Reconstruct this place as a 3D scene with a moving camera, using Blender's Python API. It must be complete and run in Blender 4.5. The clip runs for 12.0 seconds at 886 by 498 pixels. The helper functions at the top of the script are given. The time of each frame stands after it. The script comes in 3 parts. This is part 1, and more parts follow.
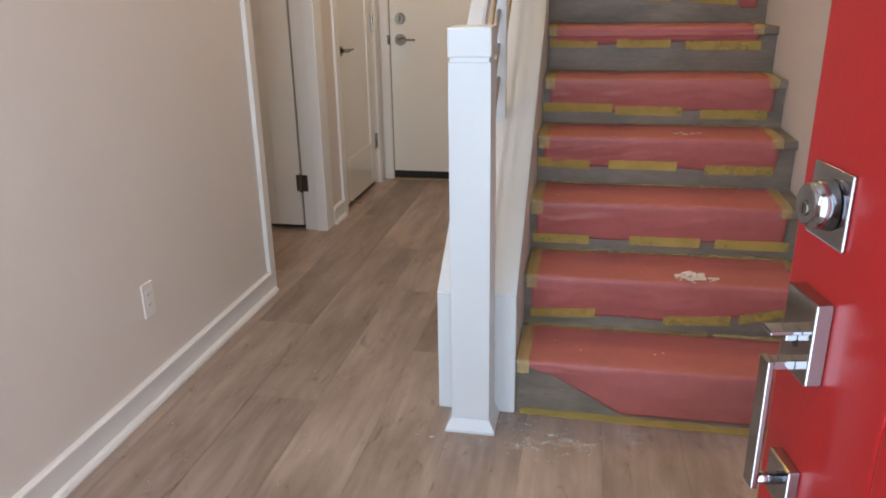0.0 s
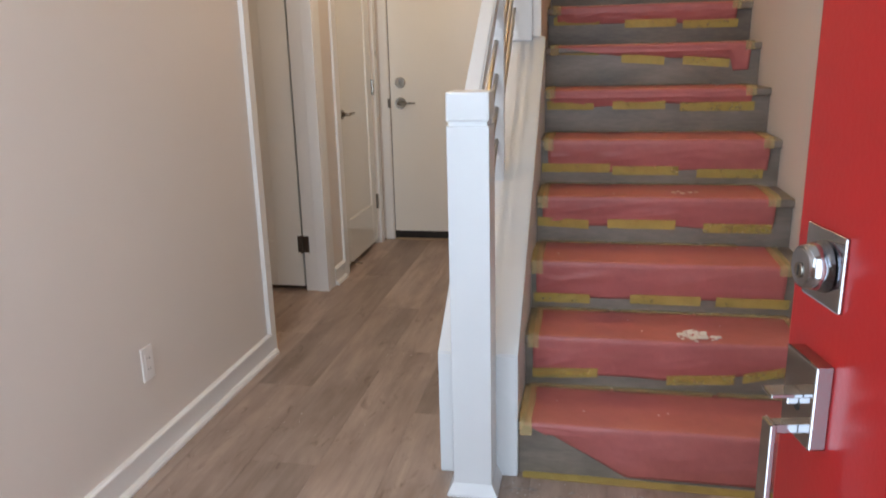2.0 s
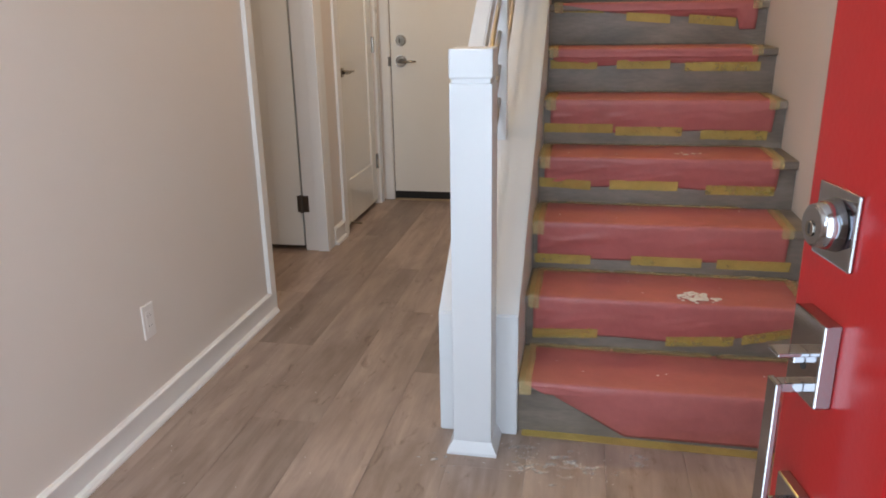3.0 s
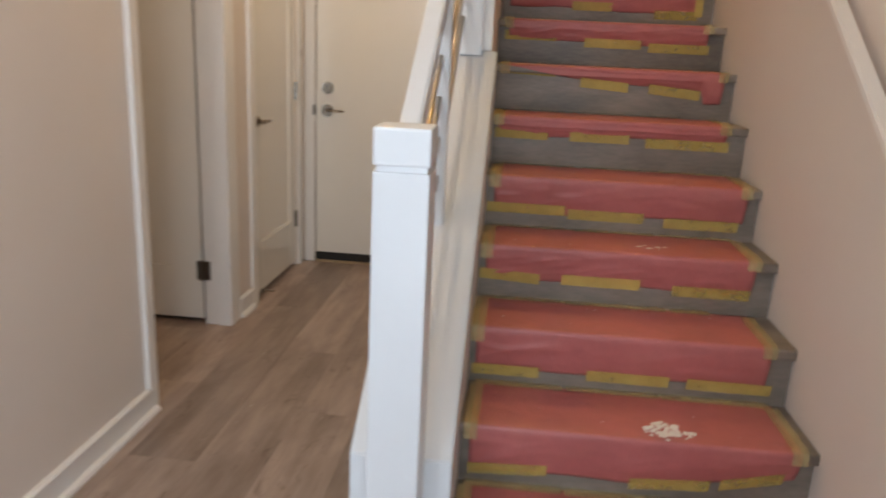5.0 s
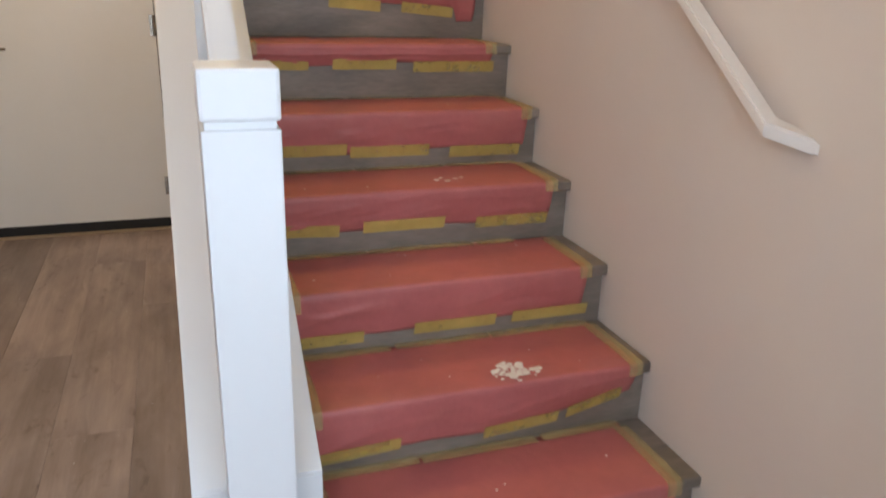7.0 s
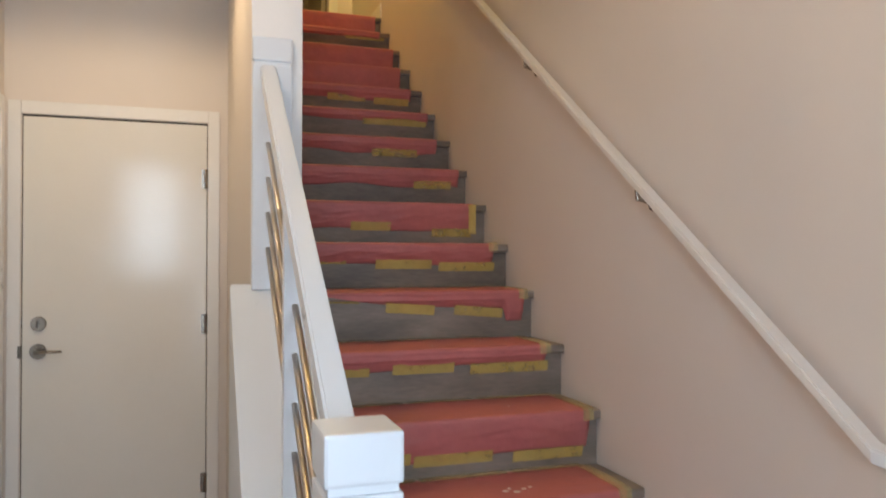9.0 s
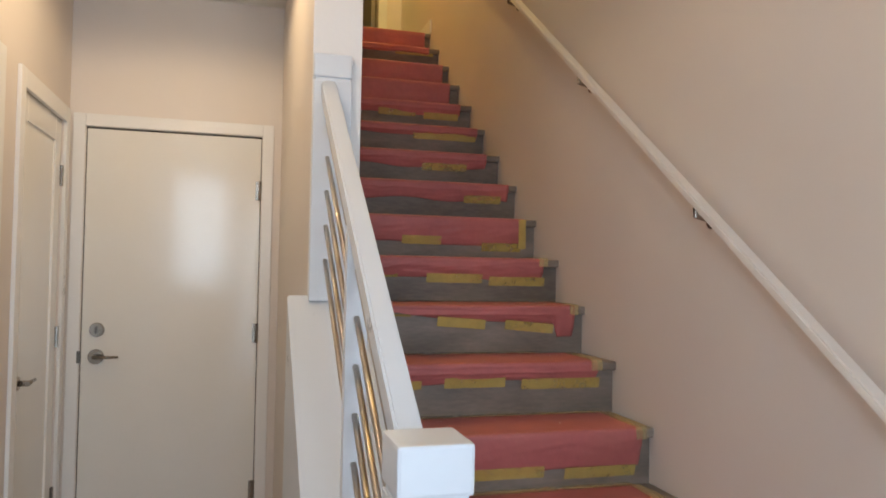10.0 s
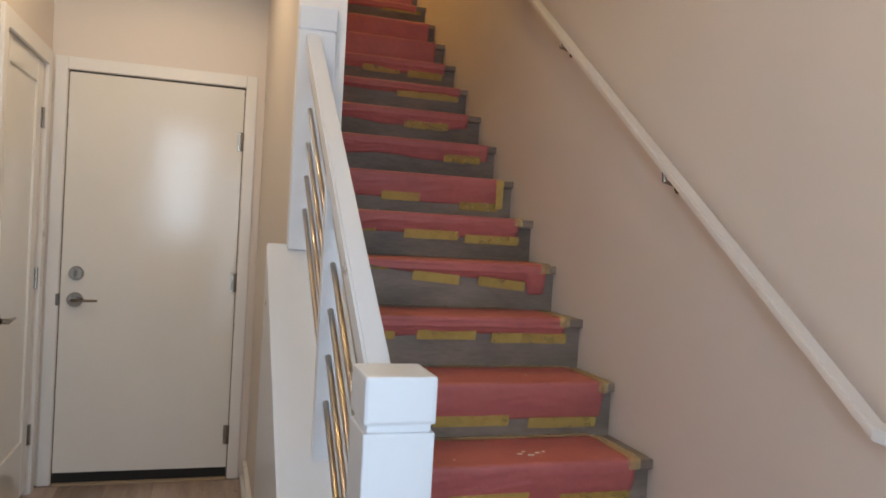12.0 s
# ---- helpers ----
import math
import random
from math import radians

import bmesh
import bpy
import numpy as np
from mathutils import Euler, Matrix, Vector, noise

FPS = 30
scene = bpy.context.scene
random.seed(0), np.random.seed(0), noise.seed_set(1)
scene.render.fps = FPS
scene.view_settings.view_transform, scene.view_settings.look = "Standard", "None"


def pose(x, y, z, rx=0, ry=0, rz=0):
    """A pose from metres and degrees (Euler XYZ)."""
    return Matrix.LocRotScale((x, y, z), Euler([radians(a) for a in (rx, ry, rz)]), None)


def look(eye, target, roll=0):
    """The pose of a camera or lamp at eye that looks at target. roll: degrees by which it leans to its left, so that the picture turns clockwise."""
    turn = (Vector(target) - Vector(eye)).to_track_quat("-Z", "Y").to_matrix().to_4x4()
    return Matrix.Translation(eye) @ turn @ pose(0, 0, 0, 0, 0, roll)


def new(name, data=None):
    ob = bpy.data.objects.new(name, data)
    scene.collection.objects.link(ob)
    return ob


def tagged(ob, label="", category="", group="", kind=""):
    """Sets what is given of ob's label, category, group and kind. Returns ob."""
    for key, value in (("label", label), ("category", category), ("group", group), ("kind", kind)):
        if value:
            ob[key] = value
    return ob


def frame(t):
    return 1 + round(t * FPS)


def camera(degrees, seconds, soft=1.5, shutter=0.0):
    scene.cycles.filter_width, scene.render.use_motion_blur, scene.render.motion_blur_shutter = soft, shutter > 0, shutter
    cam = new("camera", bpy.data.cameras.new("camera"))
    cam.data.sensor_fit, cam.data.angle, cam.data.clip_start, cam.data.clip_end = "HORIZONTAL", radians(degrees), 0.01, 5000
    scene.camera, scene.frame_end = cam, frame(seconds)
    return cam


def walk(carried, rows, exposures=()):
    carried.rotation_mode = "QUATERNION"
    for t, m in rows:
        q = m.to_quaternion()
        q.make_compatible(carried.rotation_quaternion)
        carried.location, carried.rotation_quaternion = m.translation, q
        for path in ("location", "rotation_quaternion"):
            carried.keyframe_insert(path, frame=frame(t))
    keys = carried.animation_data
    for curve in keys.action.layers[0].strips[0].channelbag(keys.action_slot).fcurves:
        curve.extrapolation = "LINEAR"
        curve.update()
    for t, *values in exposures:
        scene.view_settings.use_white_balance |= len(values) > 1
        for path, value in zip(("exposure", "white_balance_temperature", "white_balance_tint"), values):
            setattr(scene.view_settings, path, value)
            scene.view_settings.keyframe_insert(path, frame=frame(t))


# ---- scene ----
cam = camera(61.6, 12.0, soft=1.8, shutter=0.5)
PATH = [
    (0, (-0.748, -1.807, 1.277), (-1.112, 0.045, 0.614), -0.9),
    (0.5, (-0.748, -1.81, 1.28), (-1.125, 0.048, 0.643), -1.1),
    (1, (-0.752, -1.816, 1.281), (-1.137, 0.054, 0.684), -1.2),
    (1.5, (-0.742, -1.817, 1.289), (-1.129, 0.088, 0.819), -1.4),
    (2, (-0.743, -1.808, 1.284), (-1.117, 0.088, 0.772), -1.4),
    (2.5, (-0.746, -1.805, 1.276), (-1.104, 0.065, 0.662), -1.2),
    (4.5, (-0.795, -1.606, 1.287), (-1.201, 0.275, 0.742), 0.0),
    (5, (-0.828, -1.298, 1.326), (-1.01, 0.627, 0.816), 2.7),
    (5.5, (-0.916, -1.147, 1.325), (-0.809, 0.785, 0.817), 3.9),
    (6, (-1.05, -1.063, 1.311), (-0.557, 0.768, 0.676), 0.2),
    (6.5, (-1.114, -1.04, 1.281), (-0.511, 0.728, 0.567), 0.8),
    (7, (-1.135, -0.971, 1.299), (-0.495, 0.803, 0.633), 1.8),
    (7.5, (-1.151, -0.888, 1.334), (-0.479, 0.925, 0.823), 1.4),
    (9.5, (-1.32, -0.9, 1.443), (-0.719, 1.006, 1.52), 1.0),
    (10, (-1.337, -0.9, 1.435), (-0.798, 1.025, 1.487), 1.1),
    (10.5, (-1.353, -0.928, 1.415), (-0.707, 0.965, 1.437), 1.1),
    (11, (-1.384, -0.93, 1.4), (-0.721, 0.956, 1.38), 2.2),
    (11.5, (-1.381, -0.947, 1.405), (-0.741, 0.948, 1.364), 2.7),
    (12, (-1.341, -0.974, 1.409), (-0.749, 0.936, 1.363), 3.3),
]
EXPOSURES = [(0.0, 0.17, 7400, 18), (2.5, 0.17, 7400, 18), (4.5, 0.14, 7700, 18), (5.0, 0.12, 7850, 18), (5.5, 0.24, 7700, 18), (6.5, 0.23, 7450, 18),
             (7.5, 0.18, 7400, 18), (9.5, 0.09, 6950, 15), (11.0, -0.05, 7200, 17), (12.0, -0.08, 7000, 16)]
walk(cam, [(t, look(eye, target, roll)) for t, eye, target, roll in PATH], EXPOSURES)

# ---- light ----
world = bpy.data.worlds.new("sky")
scene.world = world
world.use_nodes = True
wn = world.node_tree.nodes
sky = wn.new("ShaderNodeTexSky")
sky.sky_type, sky.sun_disc = "NISHITA", False
sky.sun_elevation, sky.sun_rotation = radians(50), radians(60)
world.node_tree.links.new(sky.outputs["Color"], wn["Background"].inputs["Color"])
wn["Background"].inputs["Strength"].default_value = 0.12

sun = new("sun", bpy.data.lights.new("sun", "SUN"))
sun.data.energy, sun.data.angle, sun.data.color = 2.0, radians(0.5), (1.0, 0.95, 0.88)
sun.matrix_world = look((6, 3.5, 9), (0, 0, 0))


def area(name, size_x, size_y, power, colour, eye, target):
    lamp = new(name, bpy.data.lights.new(name, "AREA"))
    lamp.data.shape, lamp.data.size, lamp.data.size_y = "RECTANGLE", size_x, size_y
    lamp.data.energy, lamp.data.color = power, colour
    lamp.matrix_world = look(eye, target)
    return lamp


def downlight_lamp(name, power, colour, place):
    """A recessed lamp that throws its light downwards in a wide, soft cone."""
    lamp = new(name, bpy.data.lights.new(name, "SPOT"))
    lamp.data.energy, lamp.data.color, lamp.data.shadow_soft_size = power, colour, 0.05
    lamp.data.spot_size, lamp.data.spot_blend = radians(174), 0.3
    lamp.matrix_world = pose(*place)
    return lamp


DAY = (0.59, 0.80, 1.0)
area("daylight_door", 0.86, 2.0, 24.5, DAY, (-0.80, -2.03, 1.08), (-0.80, 0.0, 1.08))
area("daylight_window", 0.62, 1.3, 19, DAY, (-1.72, -2.03, 1.85), (-1.72, 0.0, 1.85))
downlight_lamp("hall_lamp", 19, (1.0, 0.80, 0.50), (-1.62, 2.05, 2.745))
downlight_lamp("landing_lamp", 106, (1.0, 0.73, 0.21), (-0.62, 3.95, 5.50))
downlight_lamp("entry_lamp", 18.5, (1.0, 0.76, 0.50), (-1.60, 0.65, 2.745))


# ---- materials ----
def material(name, colour, rough=0.5, metal=0.0, grain=0.06, scale=(8, 8, 8), fine=120, bump=0.05, spread=0.0,
             dark=None, dark_scale=3.0, dark_amount=0.0, coat=0.0):
    """Base colour with stains and grain at two scales, a change from piece to piece, and fine relief."""
    m = bpy.data.materials.new(name)
    m.use_nodes = True
    n, l = m.node_tree.nodes, m.node_tree.links
    b = n["Principled BSDF"]
    b.inputs["Roughness"].default_value, b.inputs["Metallic"].default_value = rough, metal
    b.inputs["Coat Weight"].default_value = coat
    tc = n.new("ShaderNodeTexCoord")
    mp = n.new("ShaderNodeMapping")
    mp.inputs["Scale"].default_value = scale
    l.new(tc.outputs["Object"], mp.inputs["Vector"])
    info = n.new("ShaderNodeObjectInfo")
    shift = n.new("ShaderNodeVectorMath")
    shift.operation = "SCALE"
    shift.inputs[0].default_value = (13, 7, 5)
    if spread:
        l.new(info.outputs["Random"], shift.inputs["Scale"])
        l.new(shift.outputs[0], mp.inputs["Location"])
    big = n.new("ShaderNodeTexNoise")
    big.inputs["Scale"].default_value, big.inputs["Detail"].default_value = 1.0, 6
    big.inputs["Roughness"].default_value = 0.65
    l.new(mp.outputs[0], big.inputs["Vector"])
    small = n.new("ShaderNodeTexNoise")
    small.inputs["Scale"].default_value, small.inputs["Detail"].default_value = fine / max(scale), 4
    l.new(mp.outputs[0], small.inputs["Vector"])
    lo = tuple(max(0, c * (1 - grain * 2.2)) for c in colour) + (1,)
    hi = tuple(min(1, c * (1 + grain * 2.2)) for c in colour) + (1,)
    ramp = n.new("ShaderNodeValToRGB")
    ramp.color_ramp.elements[0].color, ramp.color_ramp.elements[1].color = lo, hi
    ramp.color_ramp.elements[0].position, ramp.color_ramp.elements[1].position = 0.25, 0.75
    add = n.new("ShaderNodeMath")
    add.operation = "MULTIPLY_ADD"
    add.inputs[1].default_value, add.inputs[2].default_value = 0.35, -0.175
    l.new(small.outputs["Fac"], add.inputs[0])
    tot = n.new("ShaderNodeMath")
    l.new(big.outputs["Fac"], tot.inputs[0])
    l.new(add.outputs[0], tot.inputs[1])
    last = tot
    if spread:
        piece = n.new("ShaderNodeMath")
        piece.operation = "MULTIPLY_ADD"
        piece.inputs[1].default_value, piece.inputs[2].default_value = spread, -spread / 2
        l.new(info.outputs["Random"], piece.inputs[0])
        last = n.new("ShaderNodeMath")
        l.new(tot.outputs[0], last.inputs[0])
        l.new(piece.outputs[0], last.inputs[1])
    l.new(last.outputs[0], ramp.inputs["Fac"])
    colour_out = ramp.outputs["Color"]
    if dark:
        knot = n.new("ShaderNodeTexNoise")
        knot.inputs["Scale"].default_value, knot.inputs["Detail"].default_value = dark_scale, 5
        knot.inputs["Distortion"].default_value = 0.6
        mp2 = n.new("ShaderNodeMapping")
        mp2.inputs["Scale"].default_value = tuple(0.2 + 0.8 * c / max(scale) for c in scale)
        l.new(tc.outputs["Object"], mp2.inputs["Vector"])
        if spread:
            l.new(shift.outputs[0], mp2.inputs["Location"])
        l.new(mp2.outputs[0], knot.inputs["Vector"])
        kr = n.new("ShaderNodeMapRange")
        kr.inputs["From Min"].default_value, kr.inputs["From Max"].default_value = 0.52, 0.78
        kr.inputs["To Max"].default_value = dark_amount
        l.new(knot.outputs["Fac"], kr.inputs["Value"])
        mix = n.new("ShaderNodeMix")
        mix.data_type = "RGBA"
        mix.inputs["B"].default_value = (*dark, 1)
        l.new(kr.outputs["Result"], mix.inputs["Factor"])
        l.new(colour_out, mix.inputs["A"])
        colour_out = mix.outputs["Result"]
    l.new(colour_out, b.inputs["Base Color"])
    rr = n.new("ShaderNodeMath")
    rr.operation = "MULTIPLY_ADD"
    rr.inputs[1].default_value, rr.inputs[2].default_value = 0.14, rough - 0.07
    l.new(big.outputs["Fac"], rr.inputs[0])
    l.new(rr.outputs[0], b.inputs["Roughness"])
    bp = n.new("ShaderNodeBump")
    bp.inputs["Strength"].default_value, bp.inputs["Distance"].default_value = bump, 0.01
    l.new(small.outputs["Fac"], bp.inputs["Height"])
    l.new(bp.outputs[0], b.inputs["Normal"])
    return m


WALL = material("wall_paint", (0.725, 0.658, 0.602), 0.55, grain=0.012, scale=(1.2, 1.2, 1.2), fine=260, bump=0.06)
CEIL = material("ceiling_paint", (0.78, 0.76, 0.72), 0.75, grain=0.012, scale=(2, 2, 2), fine=200, bump=0.08)
TRIM = material("trim_paint", (0.80, 0.79, 0.77), 0.3, grain=0.012, scale=(3, 3, 3), fine=90, bump=0.025)
POST = material("post_paint", (0.69, 0.735, 0.775), 0.3, grain=0.006, scale=(3, 3, 3), fine=60, bump=0.012)
RAILING = material("warm_white_paint", (0.77, 0.735, 0.70), 0.35, grain=0.01, scale=(3, 3, 3), fine=90, bump=0.02)
DOORW = material("door_paint", (0.79, 0.77, 0.72), 0.11, grain=0.01, scale=(2, 2, 2), fine=120, bump=0.012)
RED = material("red_gloss_paint", (0.35, 0.008, 0.010), 0.30, grain=0.02, scale=(3, 3, 3), fine=150, bump=0.03)
def plank_material():
    """Printed oak: long streaks, soft cloudy tone, knots, and a tone of its own for each plank."""
    m = bpy.data.materials.new("vinyl_plank")
    m.use_nodes = True
    n, l = m.node_tree.nodes, m.node_tree.links
    b = n["Principled BSDF"]
    tc, info, shift = n.new("ShaderNodeTexCoord"), n.new("ShaderNodeObjectInfo"), n.new("ShaderNodeVectorMath")
    shift.operation = "SCALE"
    shift.inputs[0].default_value = (13, 7, 5)
    l.new(info.outputs["Random"], shift.inputs["Scale"])

    def layer(scale, detail, warp=0.0):
        mp, t = n.new("ShaderNodeMapping"), n.new("ShaderNodeTexNoise")
        mp.inputs["Scale"].default_value = scale
        l.new(tc.outputs["Object"], mp.inputs["Vector"])
        l.new(shift.outputs[0], mp.inputs["Location"])
        l.new(mp.outputs[0], t.inputs["Vector"])
        t.inputs["Scale"].default_value, t.inputs["Detail"].default_value, t.inputs["Distortion"].default_value = 1.0, detail, warp
        t.inputs["Roughness"].default_value = 0.6
        return t.outputs["Fac"]

    def ramp(fac, a, pa, c, pc):
        x = n.new("ShaderNodeValToRGB")
        e = x.color_ramp.elements
        e[0].color, e[0].position, e[1].color, e[1].position = (*a, 1), pa, (*c, 1), pc
        l.new(fac, x.inputs["Fac"])
        return x.outputs["Color"]

    def times(a, c):
        x = n.new("ShaderNodeMix")
        x.data_type, x.blend_type = "RGBA", "MULTIPLY"
        x.inputs["Factor"].default_value = 1.0
        l.new(a, x.inputs["A"])
        l.new(c, x.inputs["B"])
        return x.outputs["Result"]

    streak = layer((34, 1.6, 1), 6, 0.3)
    cloud = layer((9, 2.2, 1), 7, 0.35)
    knot = layer((17, 7, 1), 4, 1.2)
    base = ramp(cloud, (0.235, 0.172, 0.140), 0.30, (0.415, 0.325, 0.276), 0.66)
    base = times(base, ramp(streak, (0.84, 0.82, 0.81), 0.28, (1.10, 1.10, 1.10), 0.70))
    base = times(base, ramp(knot, (1, 1, 1), 0.60, (0.55, 0.50, 0.47), 0.76))
    base = times(base, ramp(info.outputs["Random"], (0.84, 0.83, 0.82), 0.0, (1.18, 1.17, 1.16), 1.0))
    l.new(base, b.inputs["Base Color"])
    rr = n.new("ShaderNodeMapRange")
    rr.inputs["To Min"].default_value, rr.inputs["To Max"].default_value = 0.32, 0.50
    l.new(cloud, rr.inputs["Value"])
    l.new(rr.outputs["Result"], b.inputs["Roughness"])
    bp = n.new("ShaderNodeBump")
    bp.inputs["Strength"].default_value, bp.inputs["Distance"].default_value = 0.06, 0.004
    l.new(streak, bp.inputs["Height"])
    l.new(bp.outputs[0], b.inputs["Normal"])
    return m


PLANK = plank_material()
SUB = material("plank_joint", (0.20, 0.157, 0.13), 0.8, scale=(3, 3, 3))
TREAD = material("grey_stair_plank", (0.212, 0.178, 0.150), 0.45, grain=0.17, scale=(3, 12, 12), fine=110, bump=0.03,
                 spread=0.22, dark=(0.10, 0.085, 0.07), dark_scale=7, dark_amount=0.75)
PAPER = material("red_rosin_paper", (0.475, 0.138, 0.132), 0.45, grain=0.06, scale=(5, 5, 5), fine=28, bump=0.22,
                 spread=0.10, dark=(0.46, 0.17, 0.13), dark_scale=6, dark_amount=0.30)
TAPE = material("yellow_masking_tape", (0.76, 0.57, 0.16), 0.42, grain=0.10, scale=(20, 20, 20), fine=200, bump=0.12, spread=0.3)
TAPE.node_tree.nodes["Principled BSDF"].inputs["Alpha"].default_value = 0.41
TAN = material("tan_masking_tape", (0.76, 0.57, 0.27), 0.5, grain=0.10, scale=(20, 20, 20), fine=200, bump=0.12, spread=0.3)
TAN.node_tree.nodes["Principled BSDF"].inputs["Alpha"].default_value = 0.33
CHROME = material("chrome", (0.40, 0.41, 0.44), 0.08, 1.0, grain=0.02, bump=0.0)
STEEL = material("brushed_steel", (0.52, 0.475, 0.42), 0.36, 1.0, grain=0.04, scale=(30, 30, 4), bump=0.02)
NICKEL = material("satin_nickel", (0.34, 0.31, 0.275), 0.25, 1.0, grain=0.04, bump=0.0)
PEWTER = material("dark_pewter", (0.16, 0.145, 0.13), 0.35, 1.0, grain=0.05, bump=0.0)
BLACK = material("black_rubber", (0.012, 0.012, 0.012), 0.7, grain=0.1)
# Near-black stands for the shade in door gaps, slots and hidden recesses.
DARKM = material("gap_shade", (0.03, 0.026, 0.022), 0.8, grain=0.1)
PLASTER = material("plaster", (0.80, 0.76, 0.72), 0.8, grain=0.05, scale=(30, 30, 30), fine=300, bump=0.2)
DUST = material("plaster_dust", (0.80, 0.78, 0.76), 0.9, grain=0.12, scale=(30, 30, 30), fine=300, bump=0.1)
nt = DUST.node_tree
haze = nt.nodes.new("ShaderNodeTexNoise")
haze.inputs["Scale"].default_value, haze.inputs["Detail"].default_value = 45.0, 6
fade = nt.nodes.new("ShaderNodeMapRange")
fade.inputs["From Min"].default_value, fade.inputs["From Max"].default_value, fade.inputs["To Max"].default_value = 0.45, 0.72, 0.8
hco = nt.nodes.new("ShaderNodeTexCoord")
nt.links.new(hco.outputs["Object"], haze.inputs["Vector"])
nt.links.new(haze.outputs["Fac"], fade.inputs["Value"])
nt.links.new(fade.outputs["Result"], nt.nodes["Principled BSDF"].inputs["Alpha"])
PLASTIC = material("white_plastic", (0.80, 0.77, 0.74), 0.35, grain=0.01)
CONCRETE = material("concrete", (0.36, 0.35, 0.33), 0.85, grain=0.08, scale=(1, 1, 1), fine=60, bump=0.2)
# Dark brown puts the unlit far room's shade into its wall colour.
BROWN = material("unlit_room_brown", (0.10, 0.065, 0.04), 0.4, grain=0.15, scale=(10, 10, 1))
GLOW = bpy.data.materials.new("lamp_diffuser")
GLOW.use_nodes = True
GLOW.node_tree.nodes["Principled BSDF"].inputs["Emission Color"].default_value = (1.0, 0.75, 0.5, 1)
GLOW.node_tree.nodes["Principled BSDF"].inputs["Emission Strength"].default_value = 3.0
GLASS = bpy.data.materials.new("window_glass")
GLASS.use_nodes = True
GLASS.node_tree.nodes["Principled BSDF"].inputs["Transmission Weight"].default_value = 1.0
GLASS.node_tree.nodes["Principled BSDF"].inputs["Roughness"].default_value = 0.02


# ---- builders ----
def box(bm, x0, x1, y0, y1, z0, z1, bevel=0.0):
    r = bmesh.ops.create_cube(bm, size=1, matrix=Matrix.Translation(((x0 + x1) / 2, (y0 + y1) / 2, (z0 + z1) / 2))
                              @ Matrix.Diagonal((abs(x1 - x0), abs(y1 - y0), abs(z1 - z0), 1)))
    if bevel:
        edges = {e for v in r["verts"] for e in v.link_edges}
        bmesh.ops.bevel(bm, geom=list(edges), offset=bevel, segments=2, affect="EDGES", profile=0.6)
    return bm


def prism(bm, profile, axis, a, b):
    """A closed profile swept straight along an axis: pairs are (y, z) for x, (x, z) for y, (x, y) for z."""
    def at(p, s):
        return {"x": (s, p[0], p[1]), "y": (p[0], s, p[1]), "z": (p[0], p[1], s)}[axis]
    lo = [bm.verts.new(at(p, a)) for p in profile]
    hi = [bm.verts.new(at(p, b)) for p in profile]
    k = len(profile)
    bm.faces.new(lo), bm.faces.new(hi)
    for i in range(k):
        bm.faces.new((lo[i], lo[(i + 1) % k], hi[(i + 1) % k], hi[i]))
    bmesh.ops.recalc_face_normals(bm, faces=bm.faces)
    return bm


def rod(bm, a, b, r, seg=14, r2=None):
    a, b = Vector(a), Vector(b)
    turn = (b - a).to_track_quat("Z", "Y").to_matrix().to_4x4()
    bmesh.ops.create_cone(bm, cap_ends=True, segments=seg, radius1=r, radius2=r if r2 is None else r2, depth=(b - a).length,
                          matrix=Matrix.Translation((a + b) / 2) @ turn)
    return bm


def part(name, bm, mat, parent=None, label="", smooth=False):
    me = bpy.data.meshes.new(name)
    if smooth:
        for f in bm.faces:
            f.smooth = len(f.verts) < 8
    bm.to_mesh(me)
    bm.free()
    me.materials.append(mat)
    ob = new(name, me)
    if parent:
        ob.parent = parent
        ob.matrix_parent_inverse = parent.matrix_basis.inverted()
    if label:
        ob["label"] = label
    return ob


def empty(name, place=(0, 0, 0), label="", category="", group="", kind=""):
    ob = new(name)
    ob.matrix_basis = Matrix.Translation(place)
    return tagged(ob, label, category, group, kind)


def B(*a, bevel=0.0):
    return box(bmesh.new(), *a, bevel=bevel)


def struct(name, bm, mat, label, category):
    return tagged(part(name, bm, mat), label, category, kind="structure")


# ---- measures ----
RISE, RUN, NOSE = 0.185, 0.254, 0.025      # stairs; nosing of tread k is at y = k * RUN, z = k * RISE
XL, XC0, XC1 = -2.105, -1.172, -0.930       # left wall, curb wall's two faces
XW0, XW1 = -1.108, -0.950                   # the full wall's two faces
XH = -2.155                                 # hall's left wall
YE = 1.106                                  # end of the left wall
YF, YB = -1.93, 3.20                        # front wall's inner face, hall's end wall
CEILZ, TOPZ = 2.83, 5.60
STEPS = 17
LAND = STEPS * RISE
CURB0, SLOPE = 0.245, 0.729                 # curb wall's front, stair slope
YW = 1.53                                   # where the full wall beside the stairs begins


def curb_top(y):
    return 0.405 + SLOPE * (y - CURB0)


# ---- walls, floor, ceilings ----
struct("wall_left", B(XL - 0.12, XL, YF, YE, 0, CEILZ), WALL, "beige painted drywall beside the entry", "wall")
bm = B(-3.25, -2.245, 1.99, 2.11, 2.16, CEILZ)
box(bm, -2.245, XH, 1.99, 2.11, 0, CEILZ)
box(bm, -3.25, -3.06, 1.99, 2.11, 0, CEILZ)
struct("wall_alcove_back", bm, WALL, "beige drywall holding a white panel door", "wall")
struct("wall_alcove_side", B(-3.37, -3.25, 0.99, 2.11, 0, CEILZ), WALL, "plain beige drywall at the alcove's end", "wall")
